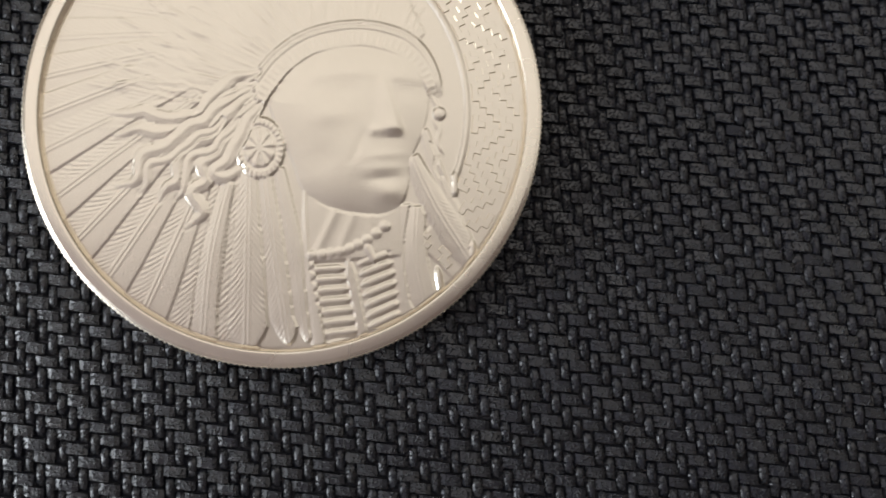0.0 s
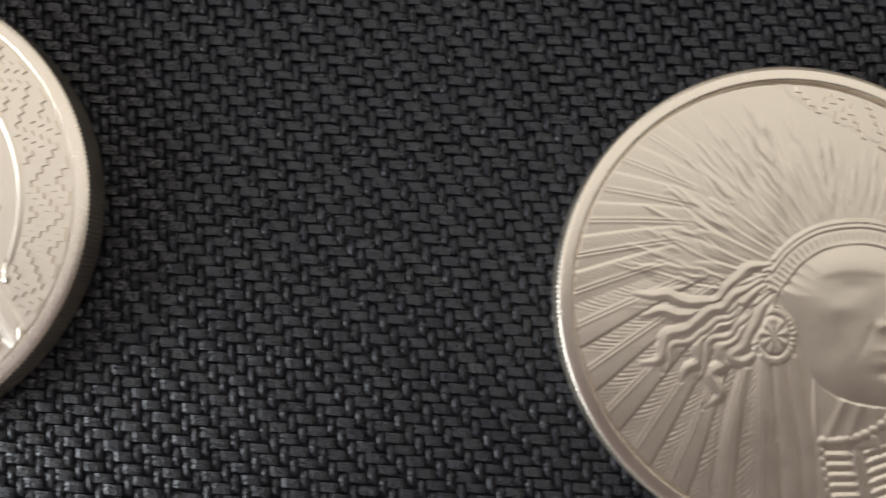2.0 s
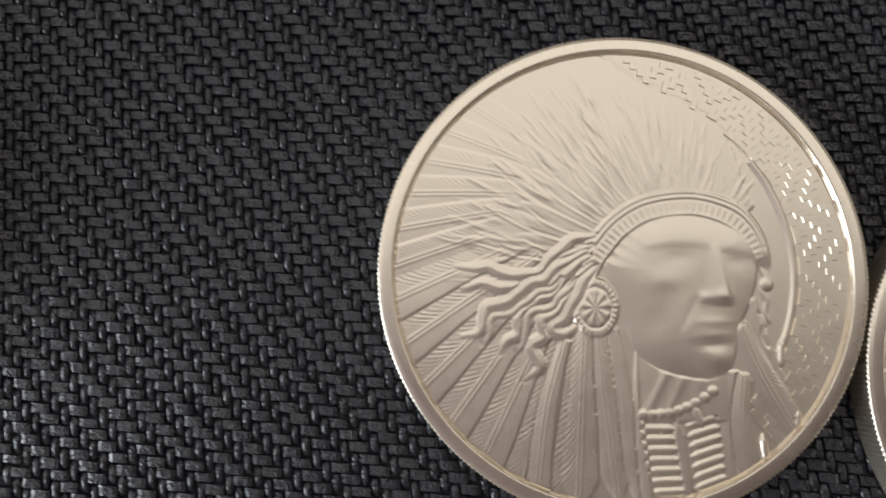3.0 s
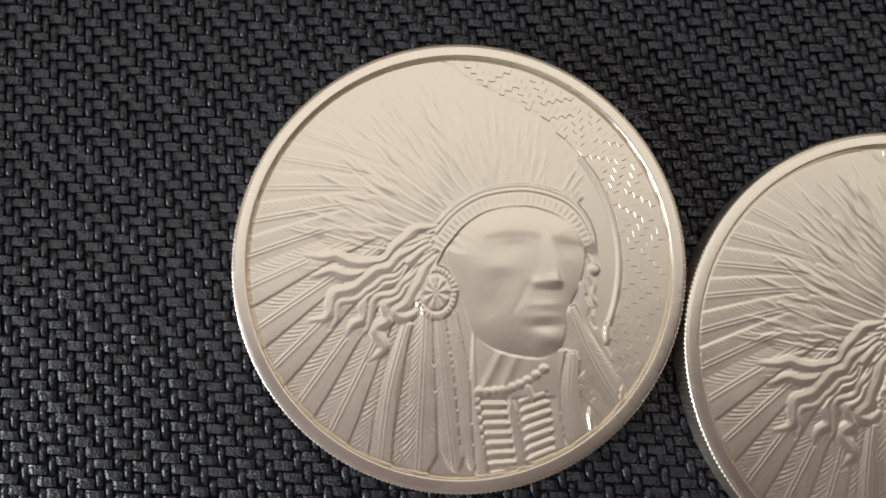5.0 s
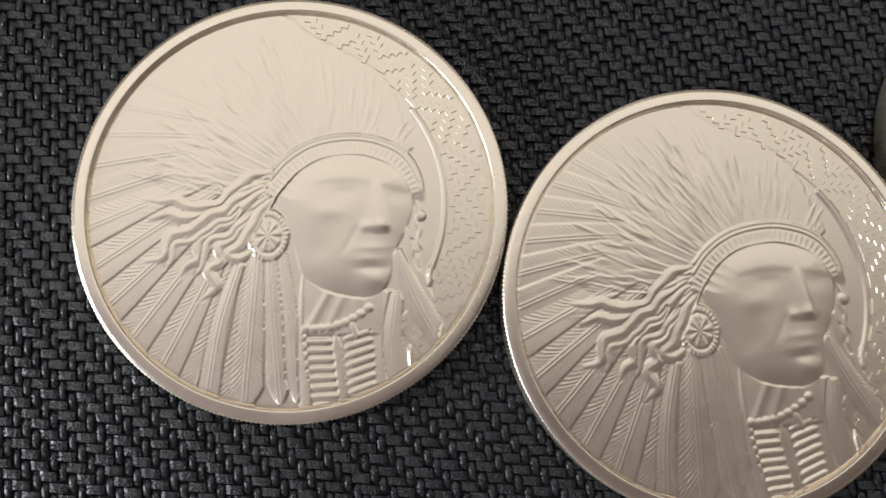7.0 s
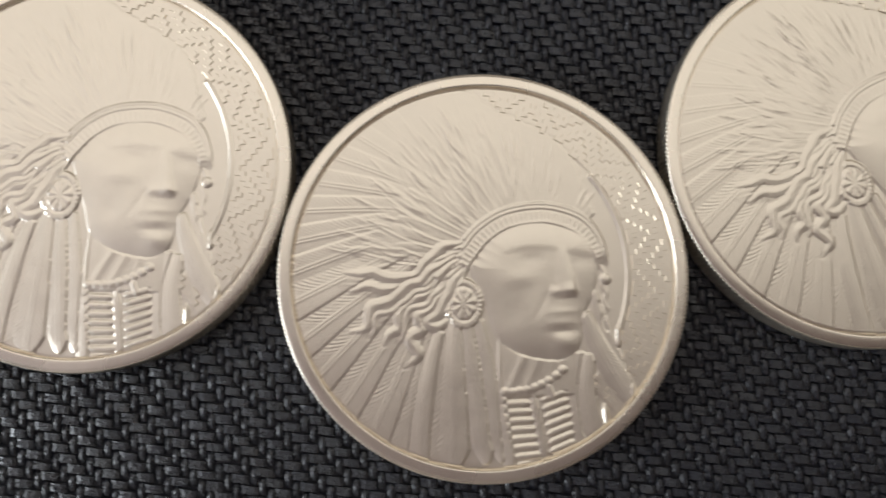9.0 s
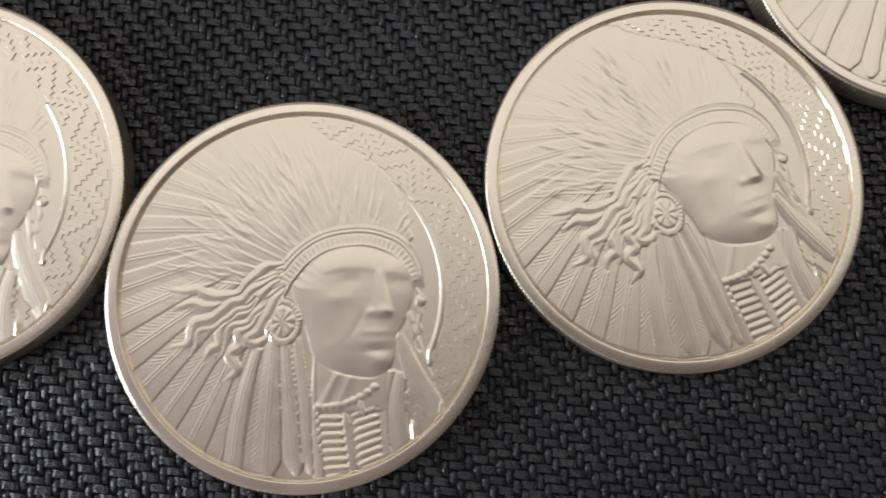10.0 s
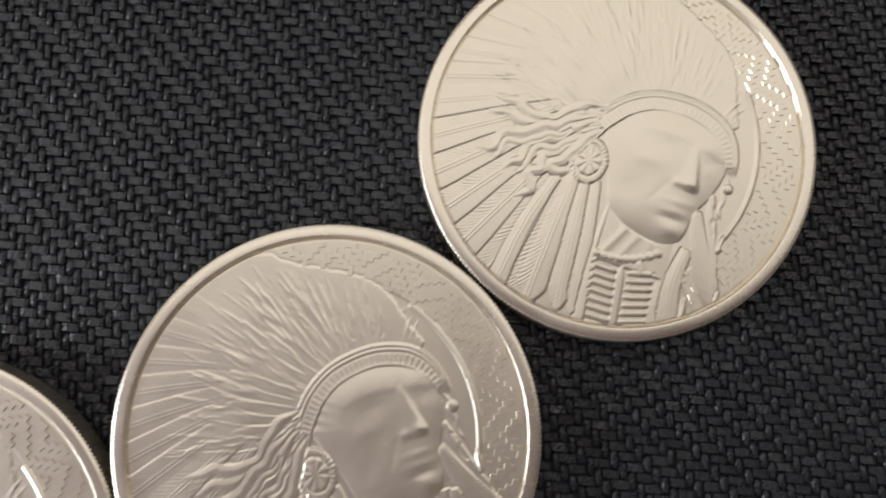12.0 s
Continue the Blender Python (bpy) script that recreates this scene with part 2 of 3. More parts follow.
def feather(pts, w0, w1, base, lift, tilt=0.05, barb=0.022, rachis=0.055, pitch=0.36, name="feather", blunt=0.0, both=0, fade=0.0):
    line = curve_points(pts)
    box, t, s, d, over = along_line(line, max(w0, w1) + 0.3)
    w = w0 + (w1 - w0) * t**0.8
    if blunt:
        total = s.max()
        w = w * np.sqrt(np.clip((total - s) / blunt, 0.0, 1))
    q = np.abs(d) / np.maximum(w, 1e-3)
    m = (q < 1) & (over < 0.05)
    bend = (s - 1.9 * np.abs(d) + 0.35 * d * d) / pitch * 2 * np.pi + 1.1 * np.sin(1.7 * d + 0.9 * s + 5 * w1)
    comb = (0.5 + 0.5 * np.sin(bend)) ** 0.4
    patchy = 0.35 + 0.65 * np.clip(0.5 + np.sin(2.1 * s + 1.3 * d + 7 * w1) * 0.6 + np.sin(5.3 * s - 2.1 * d) * 0.3, 0, 1)
    weight = np.where(d * both < 0, 1.0, 0.25) if both else 1.0
    strand = (comb - 0.7) * 2 * barb * patchy * smooth((q - 0.08) * 4) * smooth((1.02 - q) * 4) * weight
    spine = rachis * np.exp(-((np.abs(d) - 0.13) / 0.07) ** 2) - 0.5 * rachis * np.exp(-((d / 0.06) ** 2))
    h = base + lift * (1 - q**3) + tilt * d / np.maximum(w, 1e-3) + strand + spine
    if fade:
        keep = smooth((1 - t) / fade)
        h = HGT[box] * (1 - keep) + h * keep
    full = np.zeros(GX.shape, bool)
    full[box] = m
    hh = np.zeros(GX.shape)
    hh[box] = h
    put(full, hh, new_part(name))


def cord(pts, radius, base, height, name="hair_strand", groove=0.0, wave=0.0):
    line = curve_points(pts, 80)
    if wave:
        step = np.gradient(line, axis=0)
        run = np.cumsum(np.hypot(step[:, 0], step[:, 1]))
        side = np.stack([-step[:, 1], step[:, 0]], -1) / np.hypot(step[:, 0], step[:, 1])[:, None]
        line = line + side * (wave * np.sin(run * 2.6 + pts[0][1] * 2))[:, None]
    box, t, s, d, over = along_line(line, radius + 0.2)
    taper = np.minimum(1, 0.45 + 3 * np.minimum(t, 1 - t))
    q = np.abs(d) / (radius * taper)
    m = (q < 1) & (over < radius * 0.5)
    h = base * np.minimum(1, 0.6 + 4 * (1 - t)) + height * np.clip(1 - q**3, 0, 1) * np.minimum(1, 6 * np.minimum(t + 0.03, 1 - t) + 0.1) + groove * np.cos(d / radius * 2 * np.pi)
    full = np.zeros(GX.shape, bool)
    full[box] = m
    hh = np.zeros(GX.shape)
    hh[box] = h
    put(full, hh, new_part(name))


def polar(cx, cy, r, deg):
    return (cx + r * math.cos(radians(deg)), cy + r * math.sin(radians(deg)))


HEAD = (4.6, -2.0)
BORDER = new_part("border_field")


def polygon(pts, n=90):
    """Where the grid lies inside a smooth closed line, and how deep."""
    line = curve_points(pts, n)
    hit = np.zeros(GX.shape, bool)
    for (x0, y0), (x1, y1) in zip(line, np.roll(line, -1, axis=0)):
        if y0 == y1:
            continue
        cross = ((y0 > GY) != (y1 > GY)) & (GX < (x1 - x0) * (GY - y0) / (y1 - y0) + x0)
        hit ^= cross
    deep = np.full(GX.shape, 99.0)
    ring = np.vstack([line, line[:1]])
    for p, q in zip(ring, ring[1:]):
        for k in range(4):
            x, y = p + (q - p) * k / 4
            np.minimum(deep, (GX - x) ** 2 + (GY - y) ** 2, out=deep)
    deep = np.sqrt(deep)
    return hit, deep


def plume(pts, wide, rise, pid, shaft=0.0, streak=0.0, root=0.25, tip=0.3, both=0.4, seed=0.0):
    """A soft leaf laid over what is there: one crisp edge, one that melts away."""
    line = curve_points(pts)
    box, t, s, d, over = along_line(line, wide + 0.2)
    w = wide * (0.45 + 0.55 * smooth(t / 0.35)) * np.sqrt(np.clip((1 - t) / tip, 0, 1))
    q = d / np.maximum(w, 1e-3)
    m = (np.abs(q) < 1) & (over < 0.05)
    across = both * (1 - q**6) + (1 - both) * smooth((1 - q) / 2)
    wave = 0.6 + 0.4 * np.sin(1.1 * s + seed)
    h = rise * across * smooth(t / root) * wave
    h = h + shaft * (np.exp(-(((d - 0.02) / 0.09) ** 2)) - 0.9 * np.exp(-(((d + 0.17) / 0.08) ** 2))) * smooth(t * 4) * smooth((1 - t) * 4)
    h = h + streak * np.sin(d * 17 + 2 * np.sin(s * 0.8 + seed) + seed) * np.clip(np.sin(s * 1.3 + d * 2 + seed) + 0.3, 0, 1) * (1 - q**2)
    grid = HGT[box]
    grid[m] = grid[m] + h[m]
    HGT[box] = grid
    if pid:
        own = PID[box]
        own[m & (across * smooth(t / root) > 0.12)] = pid
        PID[box] = own


def bump_at(cx, cy, sx, sy):
    return np.exp(-(((GX - cx) / sx) ** 2 + ((GY - cy) / sy) ** 2))


def border_and_ridge():
    ang = np.degrees(np.arctan2(GY, GX))
    rc = np.hypot(GX + 1.0, GY)
    ac = np.degrees(np.arctan2(GY, GX + 1.0))
    put((rc > 14.85) & (ang > -50) & (ang < 101), np.full_like(GX, 0.03), BORDER)
    ridge = (np.abs(rc - 14.7) < 0.24) & (ac > -27) & (ac < 37)
    put(ridge, 0.14 * np.sqrt(np.clip(1 - ((rc - 14.7) / 0.24) ** 2, 0, 1)), new_part("crescent_ridge"))


def side_feathers():
    feather([(8.3, -8.0), (8.1, -12.0), (7.9, -18.6)], 0.7, 1.0, 0.03, 0.04, barb=0.010, rachis=0.012)
    feather([(9.3, -8.2), (8.9, -12.0), (9.6, -17.0)], 0.6, 1.15, 0.05, 0.05, barb=0.026, rachis=0.03, blunt=2.0)
    feather([(10.2, -2.4), (11.2, -6.6), (12.4, -10.6)], 0.35, 0.8, 0.04, 0.04, barb=0.016, rachis=0.02, blunt=1.6)
    feather([(9.2, -4.4), (10.7, -8.3), (13.3, -13.2)], 0.55, 1.35, 0.07, 0.07, barb=0.028, rachis=0.035, pitch=0.42, blunt=2.6)
    for a, b in (((12.35, -5.7), (12.2, -7.7)), ((13.25, -11.0), (13.1, -13.2)), ((10.45, -12.9), (10.65, -15.6))):
        cord([a, ((a[0] + b[0]) / 2, (a[1] + b[1]) / 2), b], 0.26, 0.05, 0.16, "feather_edge")
    for a in ((11.0, 0.2), (11.0, -1.6), (10.7, -3.4)):
        cord([a, (a[0] + 0.40, a[1] - 0.9), (a[0] + 0.25, a[1] - 1.8), (a[0] + 0.6, a[1] - 2.7)], 0.18, 0.02, 0.035)


def back_feathers():
    """Long feathers that run out under the rim, each with a paired shaft and barbs along one side."""
    for k in range(7):
        tip = 121 + 9.6 * k
        b = polar(0, 0, 18.6, tip)
        a = polar(-1.2, 5.6 - 0.1 * k, 1.0, tip - 5 + 1.0 * k)
        mid = ((a[0] + b[0]) / 2, (a[1] + b[1]) / 2 + 0.35)
        feather([a, mid, b], 0.7, 1.55, 0.02, 0.012, tilt=-0.010 - 0.004 * k, barb=0.009 + 0.0015 * k, rachis=0.018 + 0.0025 * k, pitch=0.46, both=1)
    for k in range(7):
        tip = 187 + 11.4 * k
        b = polar(0, 0, 18.6, tip)
        a = ((-2.6 * 0.75 + b[0] * 0.25), (4.4 - 0.5 * k) * 0.75 + b[1] * 0.25)
        mid = ((a[0] + b[0]) / 2 + 0.1, (a[1] + b[1]) / 2 + 0.15)
        feather([a, mid, b], 0.7, 1.75, 0.035, 0.015, tilt=0.030, barb=0.024, rachis=0.036, pitch=0.50, both=1)


def crown():
    """The crest: a thin plate with a frayed edge, carrying plumes and fine down."""
    edge = [(-3.4, 18.6), (-0.3, 17.9), (1.1, 16.6), (4.7, 14.6), (7.3, 13.0), (8.4, 12.0), (9.4, 10.4), (9.9, 8.8), (10.3, 7.2), (11.0, 5.0), (9.0, 4.0), (4.0, 5.0), (-2.0, 3.0), (-11.0, 5.0), (-14.5, 12.5), (-9.0, 17.8)]
    hit, deep = polygon(edge)
    deep = deep - 0.16 * np.abs(np.sin(np.arctan2(GY - 3, GX - 4) * 41)) * np.abs(np.sin(np.arctan2(GY - 3, GX - 4) * 17 + 1))
    pid = new_part("crest")
    keep = smooth((GX + 7.5 + 0.25 * GY) / 8)
    PID[hit & (deep > 0) & (keep > 0.2)] = pid
    HGT[:] = np.where(hit & (deep > 0), HGT * (1 - keep) + 0.06 * smooth(deep / 0.3) * keep, HGT)
    # the roots of the long feathers lie under the plumes
    far = np.hypot(GX - HEAD[0], GY - HEAD[1])
    hide = smooth((17.5 - far) / 3.5) * smooth((GY - 0.6) / 2.0) * (PID != BORDER) * (GX < 4)
    HGT[:] = HGT * (1 - hide) + 0.06 * hide
    rng = np.random.default_rng(11)
    # broad plumes down the back, each ending in a flame-shaped tip
    for ring, (count, reach, lift) in enumerate(((9, 17.8, 0.060), (8, 14.6, 0.062))):
        for k in range(count):
            root = 100 + 10.2 * k + 5.0 * ring
            far = reach + 0.9 * math.sin(k * 2.1 + ring)
            a, b = polar(*HEAD, 7.6, root), polar(*HEAD, far, root + 1.0 + 0.45 * k)
            c = polar(*HEAD, 0.5 * (7.6 + far), root + 4.5)
            e = polar(*HEAD, 0.2 * 7.6 + 0.8 * far, root + 4.0)
            strength = 0.5 + 0.5 * k / count
            plume([a, c, e, b], 1.15, lift * strength, new_part("plume"), shaft=0.026 * strength, streak=0.003, root=0.4, tip=0.35, seed=1.7 * k + ring)
    # narrow plumes over the brow, then loose down
    def strand(root, near, far, lean, wide, rise, seed):
        a, b = polar(*HEAD, near, root), polar(*HEAD, far, root + lean * 0.7)
        x, y = polar(*HEAD, far + 0.5, root + lean * 0.7)
        if math.hypot(x, y) > 17.7 or PID[int(round(x / STEP)) + HALF, int(round(y / STEP)) + HALF] == BORDER:
            return
        plume([a, polar(*HEAD, (near + far) / 2, root + lean), b], wide, rise, 0, root=0.5, tip=0.6, both=0.1, seed=seed)

    for k in range(150):
        root = rng.uniform(50, 122)
        near = rng.uniform(8.0, 15.5)
        strand(root, near, near + rng.uniform(2.2, 5.5), 5 - 0.08 * (root - 36), rng.uniform(0.16, 0.28), 0.044, k)
    for k in range(60):
        root = rng.uniform(108, 165)
        near = rng.uniform(11.5, 16.5)
        strand(root, near, near + rng.uniform(2.5, 5.0), rng.normal(1.0, 0.8), rng.uniform(0.16, 0.30), 0.042, k)
    for k in range(150):
        root = rng.uniform(50, 135)
        near = rng.uniform(8.0, 17.0)
        strand(root, near, near + rng.uniform(0.9, 2.6), rng.normal(1, 1), rng.uniform(0.10, 0.16), 0.028, k)
    # short down pressed against the band
    for k in range(44):
        root = 54 + 3.0 * k
        a, b = polar(*HEAD, 7.9, root), polar(*HEAD, 9.1 + 0.5 * abs(math.sin(k * 1.9)), root + 1.5 * math.sin(k * 3.1))
        plume([a, ((a[0] + b[0]) / 2, (a[1] + b[1]) / 2), b], 0.22, 0.028, 0, root=0.3, tip=0.7, both=0.5, seed=k)


def hanging_feathers():
    feather([(-4.6, -5.4), (-6.2, -11.0), (-7.2, -18.4)], 0.5, 1.05, 0.05, 0.04, barb=0.018, rachis=0.034, pitch=0.46, both=1)
    feather([(-3.0, -4.8), (-3.4, -10.5), (-3.9, -17.9)], 0.6, 1.65, 0.07, 0.05, barb=0.028, rachis=0.040, pitch=0.48, blunt=1.8)
    feather([(-1.9, -4.8), (-1.5, -10.5), (-0.8, -17.7)], 0.5, 1.15, 0.075, 0.05, barb=0.026, rachis=0.038, pitch=0.46, blunt=2.2)
    feather([(-0.8, -4.6), (-0.1, -10.0), (0.6, -17.6)], 0.45, 0.85, 0.07, 0.04, barb=0.018, rachis=0.020, pitch=0.44, blunt=2.2)
    feather([(1.3, -5.5), (1.0, -11.0), (1.4, -18.6)], 0.30, 0.55, 0.07, 0.05, barb=0.0, rachis=0.0, name="robe_edge")


def bust():
    """A plain smooth head and neck in low relief, turned a little to one side."""
    pid = new_part("bust")
    qn = np.abs(GX - 4.6) / 3.5
    throat = 0.03 + 0.07 * np.sqrt(np.clip(1 - qn**2, 0, 1))
    for x, lean, tall in ((2.0, 0.55, 0.05), (3.6, 0.5, 0.035), (5.6, 0.1, 0.02)):
        throat = throat + tall * np.exp(-(((GX - x - lean * (GY + 10.4)) / 0.38) ** 2))
    put((qn < 1) & (GY > -11.8) & (GY < -5), throat, pid)
    line = [(-1.3, 0.4), (-0.3, -2.6), (0.3, -4.3), (0.9, -6.3), (2.7, -7.8), (5.2, -8.5), (7.0, -8.55), (8.2, -7.8), (8.75, -6.6), (8.95, -5.0), (9.5, -3.8), (10.2, -2.4), (10.8, -0.1), (10.6, 3.0), (8.0, 4.6), (4.0, 5.2), (0.5, 3.6)]
    hit, deep = polygon(line)
    h = 0.05 + 0.27 * (1 - (1 - np.clip(deep / 4.6, 0, 1)) ** 2.6)
    # planes: brow, sockets, cheek, nose, muzzle and chin, all soft
    shelf = 1.75 + 0.30 * np.sin((GX - 2.2) * 0.62) - 0.06 * np.maximum(GX - 7.8, 0) ** 2
    h += (0.034 - 0.022 * np.exp(-(((GX - 7.4) / 0.6) ** 2))) * smooth((GY - shelf) / 0.8 + 0.5) * (1 - smooth((GY - shelf - 0.5) / 2.0)) * smooth((GX - 1.4) / 1.4)
    h -= 0.032 * bump_at(4.7, 1.0, 1.3, 0.6) + 0.028 * bump_at(9.2, 0.6, 0.9, 0.6)
    h += 0.050 * bump_at(3.4, -0.8, 1.6, 0.8) - 0.050 * bump_at(2.6, -4.2, 1.1, 1.7)
    furrow = np.abs((GX - 5.9) - 0.55 * (GY + 2.2))
    h -= 0.022 * np.exp(-((furrow / 0.36) ** 2)) * smooth((GY + 5.2) / 1.2) * smooth((-1.6 - GY) / 0.8)
    ty = np.clip((1.8 - GY) / 4.0, 0, 1)
    mid, lo, hi = 7.5 + 0.75 * ty, 7.0 - 0.85 * ty, 8.0 + 0.95 * ty
    wedge = np.where(GX < mid, (GX - lo) / (mid - lo), (hi - GX) / (hi - mid))
    h += (0.03 + 0.14 * ty) * smooth(wedge) * smooth((GY + 2.95) / 0.85) * smooth((2.4 - GY) / 0.9)
    h += 0.06 * bump_at(6.5, -2.2, 0.5, 0.42) + 0.06 * bump_at(7.9, -2.1, 0.6, 0.5)
    h += 0.06 * bump_at(7.0, -4.5, 1.7, 1.1) + 0.030 * bump_at(7.1, -5.15, 1.3, 0.33) + 0.022 * bump_at(7.2, -4.1, 1.3, 0.30) - 0.045 * bump_at(6.9, -5.95, 1.2, 0.35)
    h += 0.085 * bump_at(7.3, -7.0, 1.15, 0.75)
    put(hit, h, pid)


def headband():
    """Ribbed beadwork strip with a doubled upper cord."""
    pid = new_part("headband")
    low = [(-2.3, -1.2), (-1.6, 0.2), (-0.6, 1.6), (0.7, 3.0), (2.7, 4.1), (5.6, 4.45), (7.9, 3.9), (9.4, 2.95), (10.4, 1.5), (10.9, -0.3)]
    box, t, s, d, over = along_line(curve_points(low, 120), 3.0)
    d = -d if d[np.argmin(np.abs(GX[box] - 5.6) + np.abs(GY[box] - 6.0))] < 0 else d
    wide = 2.05 - 0.9 * smooth((t - 0.72) / 0.28) - 1.0 * smooth((0.16 - t) / 0.16)
    q = d / wide
    m = (q > 0) & (q < 1) & (over < 0.05)
    ribs = 0.013 * np.sin(s * 2 * np.pi / 0.46) * smooth((q - 0.03) * 9) * smooth((0.60 - q) * 9)
    cords = 0.03 * np.exp(-(((q - 0.72) / 0.07) ** 2)) + 0.03 * np.exp(-(((q - 0.90) / 0.07) ** 2)) - 0.03 * np.exp(-(((q - 0.61) / 0.035) ** 2)) - 0.03 * np.exp(-(((q - 0.81) / 0.03) ** 2))
    h = 0.165 - 0.05 * q + 0.03 * np.exp(-((q / 0.10) ** 2)) + ribs + cords
    grid, own = HGT[box], PID[box]
    ends = smooth((1 - t) / 0.08)
    grid[m], own[m] = (h * ends + grid * (1 - ends))[m], pid
    HGT[box], PID[box] = grid, own


def ear_ornament():
    er = np.hypot((GX + 2.1) / 0.78, GY + 2.9)
    ea = np.arctan2(GY + 2.9, (GX + 2.1) / 0.78)
    orn = 0.17 + 0.05 * np.cos(np.clip(er / 2.35, 0, 1) * np.pi / 2) - 0.06 * np.exp(-(((er - 1.62) / 0.13) ** 2))
    orn += np.where(er < 1.55, 0.018 * np.sign(np.sin(ea * 9)) * smooth(er / 0.5), 0.020 * np.sin(ea * 30) * (er > 1.75))
    put(er < 2.35, orn, new_part("ear_ornament"))


def hair():
    """Waved locks that sweep back from the temple and curl at their ends."""
    locks = [
        [(-1.9, 2.9), (-3.8, 2.5), (-5.6, 1.0), (-6.5, -0.1), (-8.2, -0.2), (-9.7, 0.0), (-10.6, 0.5), (-11.9, 0.3), (-13.2, 0.6)],
        [(-2.2, 2.0), (-4.4, 0.9), (-6.0, -0.5), (-7.6, -1.2), (-9.4, -1.2), (-11.0, -0.9), (-12.6, -1.2)],
        [(-2.6, 1.6), (-5.1, 0.3), (-6.1, -0.6), (-7.1, -0.9), (-8.3, -1.7), (-9.0, -2.4), (-10.6, -2.7), (-11.0, -4.1), (-11.6, -4.9), (-12.7, -5.1)],
        [(-2.4, 1.2), (-3.9, 0.2), (-5.3, -1.2), (-5.9, -1.9), (-7.5, -2.4), (-8.1, -3.3), (-8.2, -4.8), (-9.0, -5.4), (-9.7, -6.4)],
        [(-2.4, 0.6), (-4.2, -1.7), (-5.4, -3.3), (-6.3, -3.9), (-6.2, -5.1), (-7.2, -6.0), (-6.6, -7.6), (-7.9, -8.5)],
        [(-1.9, 0.4), (-3.0, -1.0), (-3.7, -2.3), (-4.5, -3.6), (-5.5, -4.5), (-4.6, -5.0), (-3.6, -4.3)],
    ]
    for pts in locks:
        cord(pts, 0.54, 0.07, 0.075, groove=0.010, wave=0.06)
    for k in (2, 3):
        cord([(x + 0.45, y - 0.85) for x, y in locks[k][1:-1]], 0.36, 0.06, 0.06, groove=0.006, wave=0.09)


def breast_ornament():
    br = np.hypot(GX - 11.5, GY + 1.2)
    put(br < 0.5, 0.05 + 0.09 * np.sqrt(np.clip(1 - (br / 0.5) ** 2, 0, 1)), new_part("bead"))
    for k in range(9):
        t = k / 8
        cx, cy = 1.3 + 5.5 * t, -11.25 - 0.10 * math.sin(t * 3.1) + 1.75 * t**2.2
        rr = np.hypot((GX - cx) / 1.15, GY - cy)
        put(rr < 0.36, 0.10 + 0.08 * np.sqrt(np.clip(1 - (rr / 0.36) ** 2, 0, 1)), new_part("collar_bead"))
    for k in range(8):
        cord([(1.15 + 0.125 * k, -12.35 - 0.80 * k), (3.60 + 0.125 * k, -12.38 - 0.78 * k)], 0.30, 0.06, 0.06, "tube")
        cord([(4.75 + 0.08 * k, -12.15 - 0.78 * k), (7.0 + 0.09 * k, -11.5 - 0.75 * k)], 0.30, 0.06, 0.06, "tube")
    cord([(3.9, -11.6), (4.3, -14.8), (4.75, -18.4)], 0.36, 0.06, 0.03, "center_strip")
    cord([(5.3, -10.7), (5.9, -12.2)], 0.26, 0.12, 0.05, "tie")


def relief():
    border_and_ridge()
    side_feathers()
    back_feathers()
    hanging_feathers()
    crown()
    bust()
    headband()
    ear_ornament()
    hair()
    breast_ornament()


relief()
HGT[GR > 18.0] = -0.04
PID[GR > 18.0] = 0


def blur(a):
    p = np.pad(a, 1, mode="edge")
    a = (p[:-2] + 3 * p[1:-1] + p[2:])[:, 1:-1] / 5
    p = np.pad(a, 1, mode="edge")
    return (p[:, :-2] + 3 * p[:, 1:-1] + p[:, 2:])[1:-1] / 5


HGT = blur(blur(HGT))


def border_blocks(root):
    """Stepped chevrons: low square-edged blocks set in rows round the border."""
    du, dv, low, high = 0.56, 0.52, 0.0, 0.15

    def raised(iu, iv):
        th, r = (iu + 0.5) * du / 16.2, 14.1 + (iv + 0.5) * dv
        x, y = r * math.cos(th), r * math.sin(th)
        gi, gj = int(round(x / STEP)) + HALF, int(round(y / STEP)) + HALF
        if r > 17.85 or PID[gi, gj] != BORDER:
            return False
        return (abs(iu % 10 - 5) + iv) % 4 < 2

    bm = bmesh.new()
    for iu in range(-32, 60):
        for iv in range(0, 10):
            if not raised(iu, iv):
                continue
            bare = {k: not raised(iu + a, iv + b) for k, (a, b) in {"d": (0, -1), "r": (1, 0), "u": (0, 1), "l": (-1, 0)}.items()}
            ends = []
            for inset in (0.0, 0.058):
                u0, u1 = iu * du + inset * bare["l"], (iu + 1) * du - inset * bare["r"]
                v0, v1 = 14.1 + iv * dv + inset * bare["d"], 14.1 + (iv + 1) * dv - inset * bare["u"]
                z = (FIELD + (high if inset else low)) * MM
                ends.append([bm.verts.new((v * MM * math.cos(u / 16.2), v * MM * math.sin(u / 16.2), z)) for u, v in ((u0, v0), (u1, v0), (u1, v1), (u0, v1))])
            bot, top = ends
            bm.faces.new(top)
            for k, side in enumerate("drul"):
                if bare[side]:
                    bm.faces.new((bot[k], bot[(k + 1) % 4], top[(k + 1) % 4], top[k]))
    part("border_pattern", bm, frosted_silver, root, "stepped chevron border")


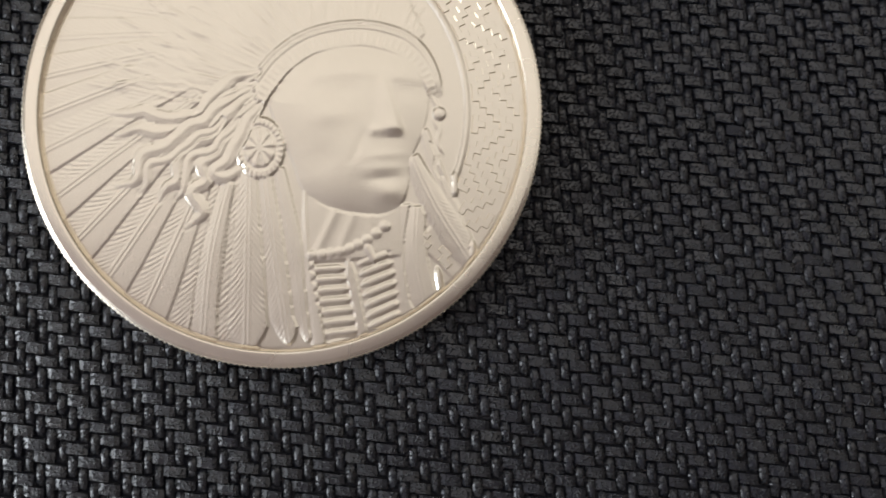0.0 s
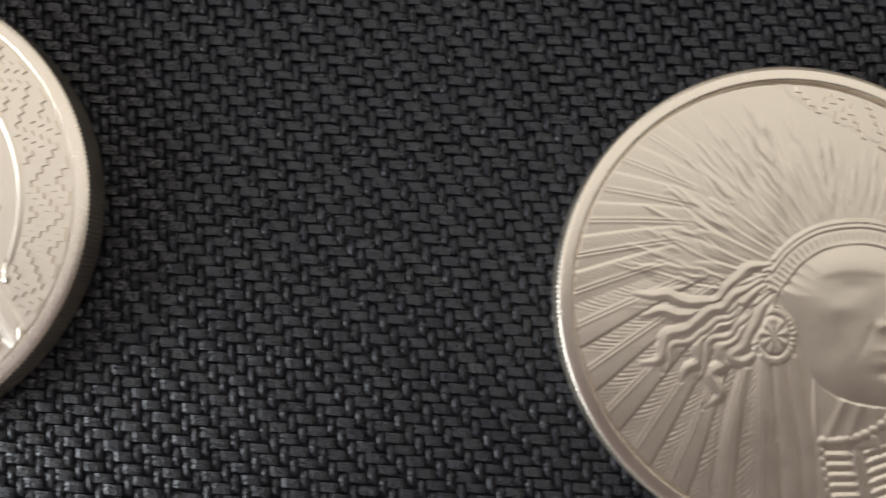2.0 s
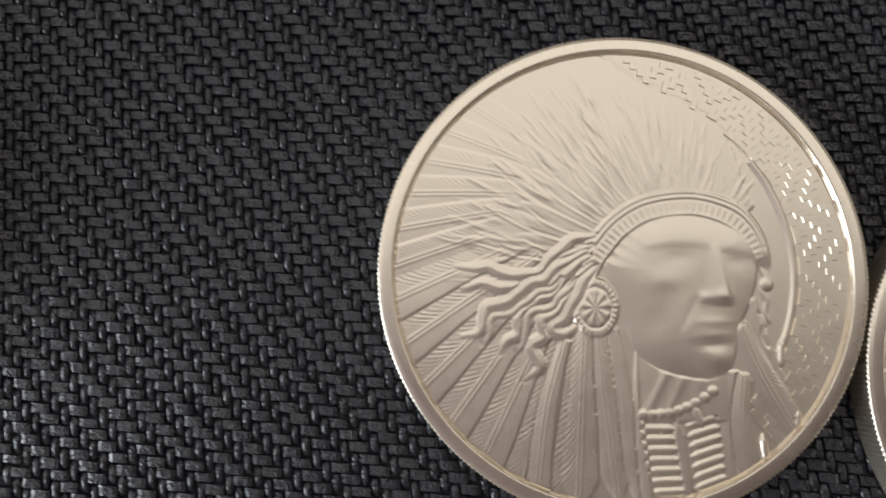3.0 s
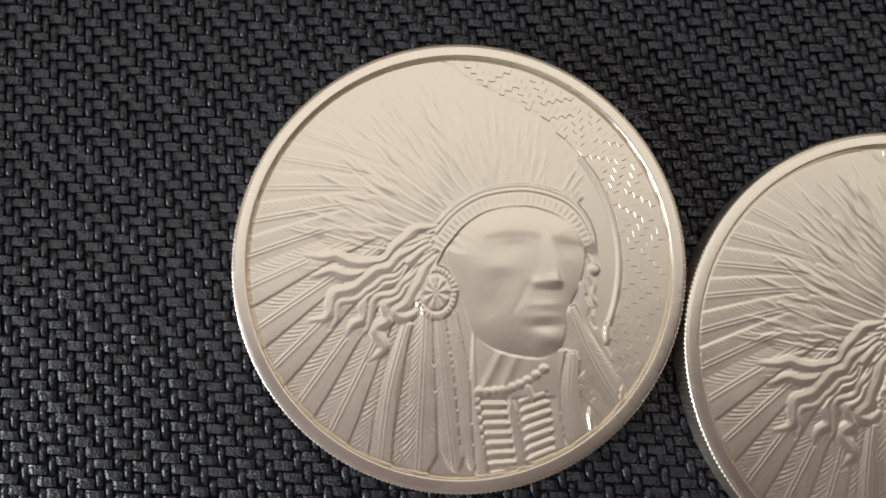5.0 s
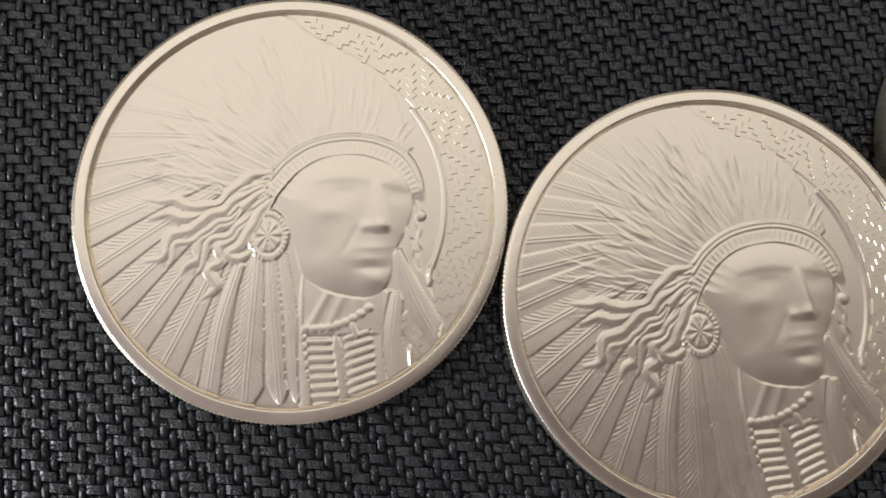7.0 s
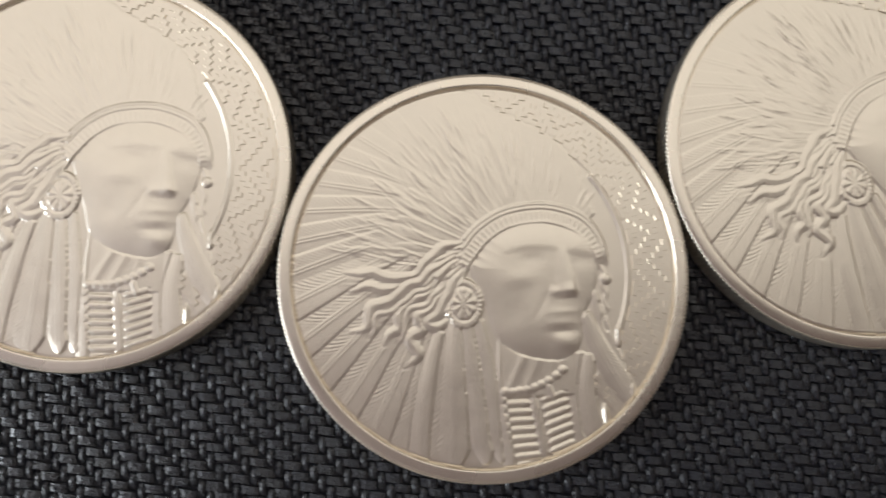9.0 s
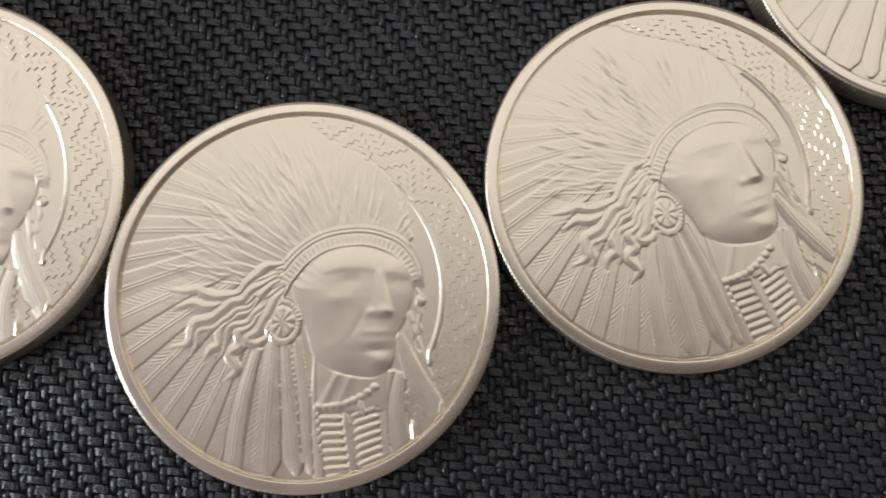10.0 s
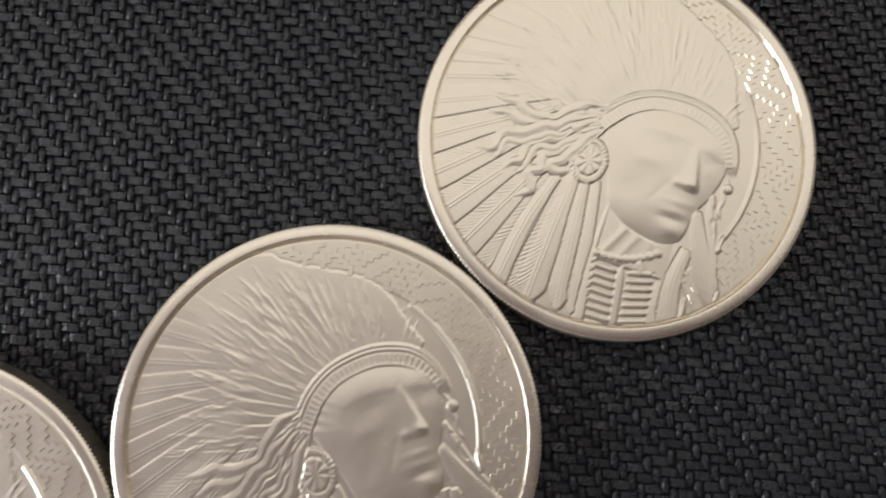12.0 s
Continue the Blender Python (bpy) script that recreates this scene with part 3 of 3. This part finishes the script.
def coin_model():
    root = new("silver_coin")
    gx, gy = np.gradient(HGT, STEP)
    nrm = np.stack([-gx, -gy, np.ones_like(gx)], -1)
    nrm /= np.linalg.norm(nrm, axis=-1, keepdims=True)
    co = np.stack([GX, GY, FIELD + HGT], -1) * MM
    n = GX.shape[0]
    a, b = np.meshgrid(np.arange(n - 1), np.arange(n - 1), indexing="ij")
    q = (a * n + b).ravel()
    quads = np.stack([q, q + n, q + n + 1, q + 1], -1)
    inside = GR.ravel()[q] < 18.45
    owner = PID.ravel()[q]
    co, nrm = co.reshape(-1, 3), nrm.reshape(-1, 3)
    plain = {"disc": "flat silver field", "bust": "smooth raised plain bust"}
    for pid, name in enumerate(PARTS):
        mine = quads[inside & (owner == pid)]
        if len(mine) < 12:
            continue
        used, inv = np.unique(mine, return_inverse=True)
        me = grid_mesh(name, co[used], inv.reshape(-1, 4), frosted_silver, nrm[used])
        ob = new(name, me)
        ob.parent = root
        tagged(ob, plain.get(name, ""))
    border_blocks(root)
    # rim with its inner bevel, flat top and outer rounding
    seg = 240
    prof = [(18.0, 2.41), (18.08, 2.48), (18.13, 2.64), (18.18, 2.79), (18.23, 2.87), (18.29, 2.895), (18.38, 2.90), (19.04, 2.90), (19.10, 2.888), (19.15, 2.862), (19.21, 2.850), (19.30, 2.815)]
    th = np.linspace(0, 2 * np.pi, seg, endpoint=False)
    v = np.array([[(r * np.cos(t), r * np.sin(t), z) for t in th] for r, z in prof]).reshape(-1, 3) * MM
    k = np.arange(len(prof) - 1)[:, None] * seg
    i = np.arange(seg)[None]
    f = np.stack([k + i, k + (i + 1) % seg, k + seg + (i + 1) % seg, k + seg + i], -1).reshape(-1, 4)[:, ::-1]
    ob = new("rim", grid_mesh("rim", v, f, polished_silver))
    ob.parent = root
    tagged(ob, "polished raised rim")
    # reeded edge and the flat underside
    seg = 1200
    th = np.linspace(0, 2 * np.pi, seg, endpoint=False)
    reed = 0.13 * np.array([0, 0.7, 1, 0.7])[np.arange(seg) % 4]
    rings = [(19.30, 2.815, 0.0), (19.40, 2.775, 0.35), (19.475, 2.70, 0.85), (19.5, 2.58, 1.0), (19.5, 0.35, 1.0), (19.46, 0.15, 0.3), (19.2, 0.0, 0.0), (0.4, 0.0, 0.0)]
    v = np.concatenate([np.stack([(r - reed * m) * np.cos(th), (r - reed * m) * np.sin(th), np.full(seg, z)], -1) for r, z, m in rings]) * MM
    k = np.arange(len(rings) - 1)[:, None] * seg
    i = np.arange(seg)[None]
    f = np.stack([k + i, k + (i + 1) % seg, k + seg + (i + 1) % seg, k + seg + i], -1).reshape(-1, 4)[:, ::-1]
    ob = new("reeded_edge", grid_mesh("reeded_edge", v, f, satin_silver))
    ob.parent = root
    tagged(ob, "finely reeded edge")
    return root


coin = coin_model()
labels = [
    "silver coin with feathered relief lying apart on black cloth",
    "silver coin with feathered relief at the end of a touching row",
    "silver coin with feathered relief, touching a coin on both sides",
    "silver coin with feathered relief, turned slightly, between two coins",
    "silver coin with feathered relief, last of the touching row",
]
for (x, y, turn), label in zip(COINS, labels):
    m = pose(x * MM, y * MM, -0.00008, 0, 0, turn)
    if label == labels[0]:
        coin.matrix_basis = m
        ob = coin
    else:
        ob = copy_thing(coin, m)
    tagged(ob, label, "coin", "silver coins in a row")
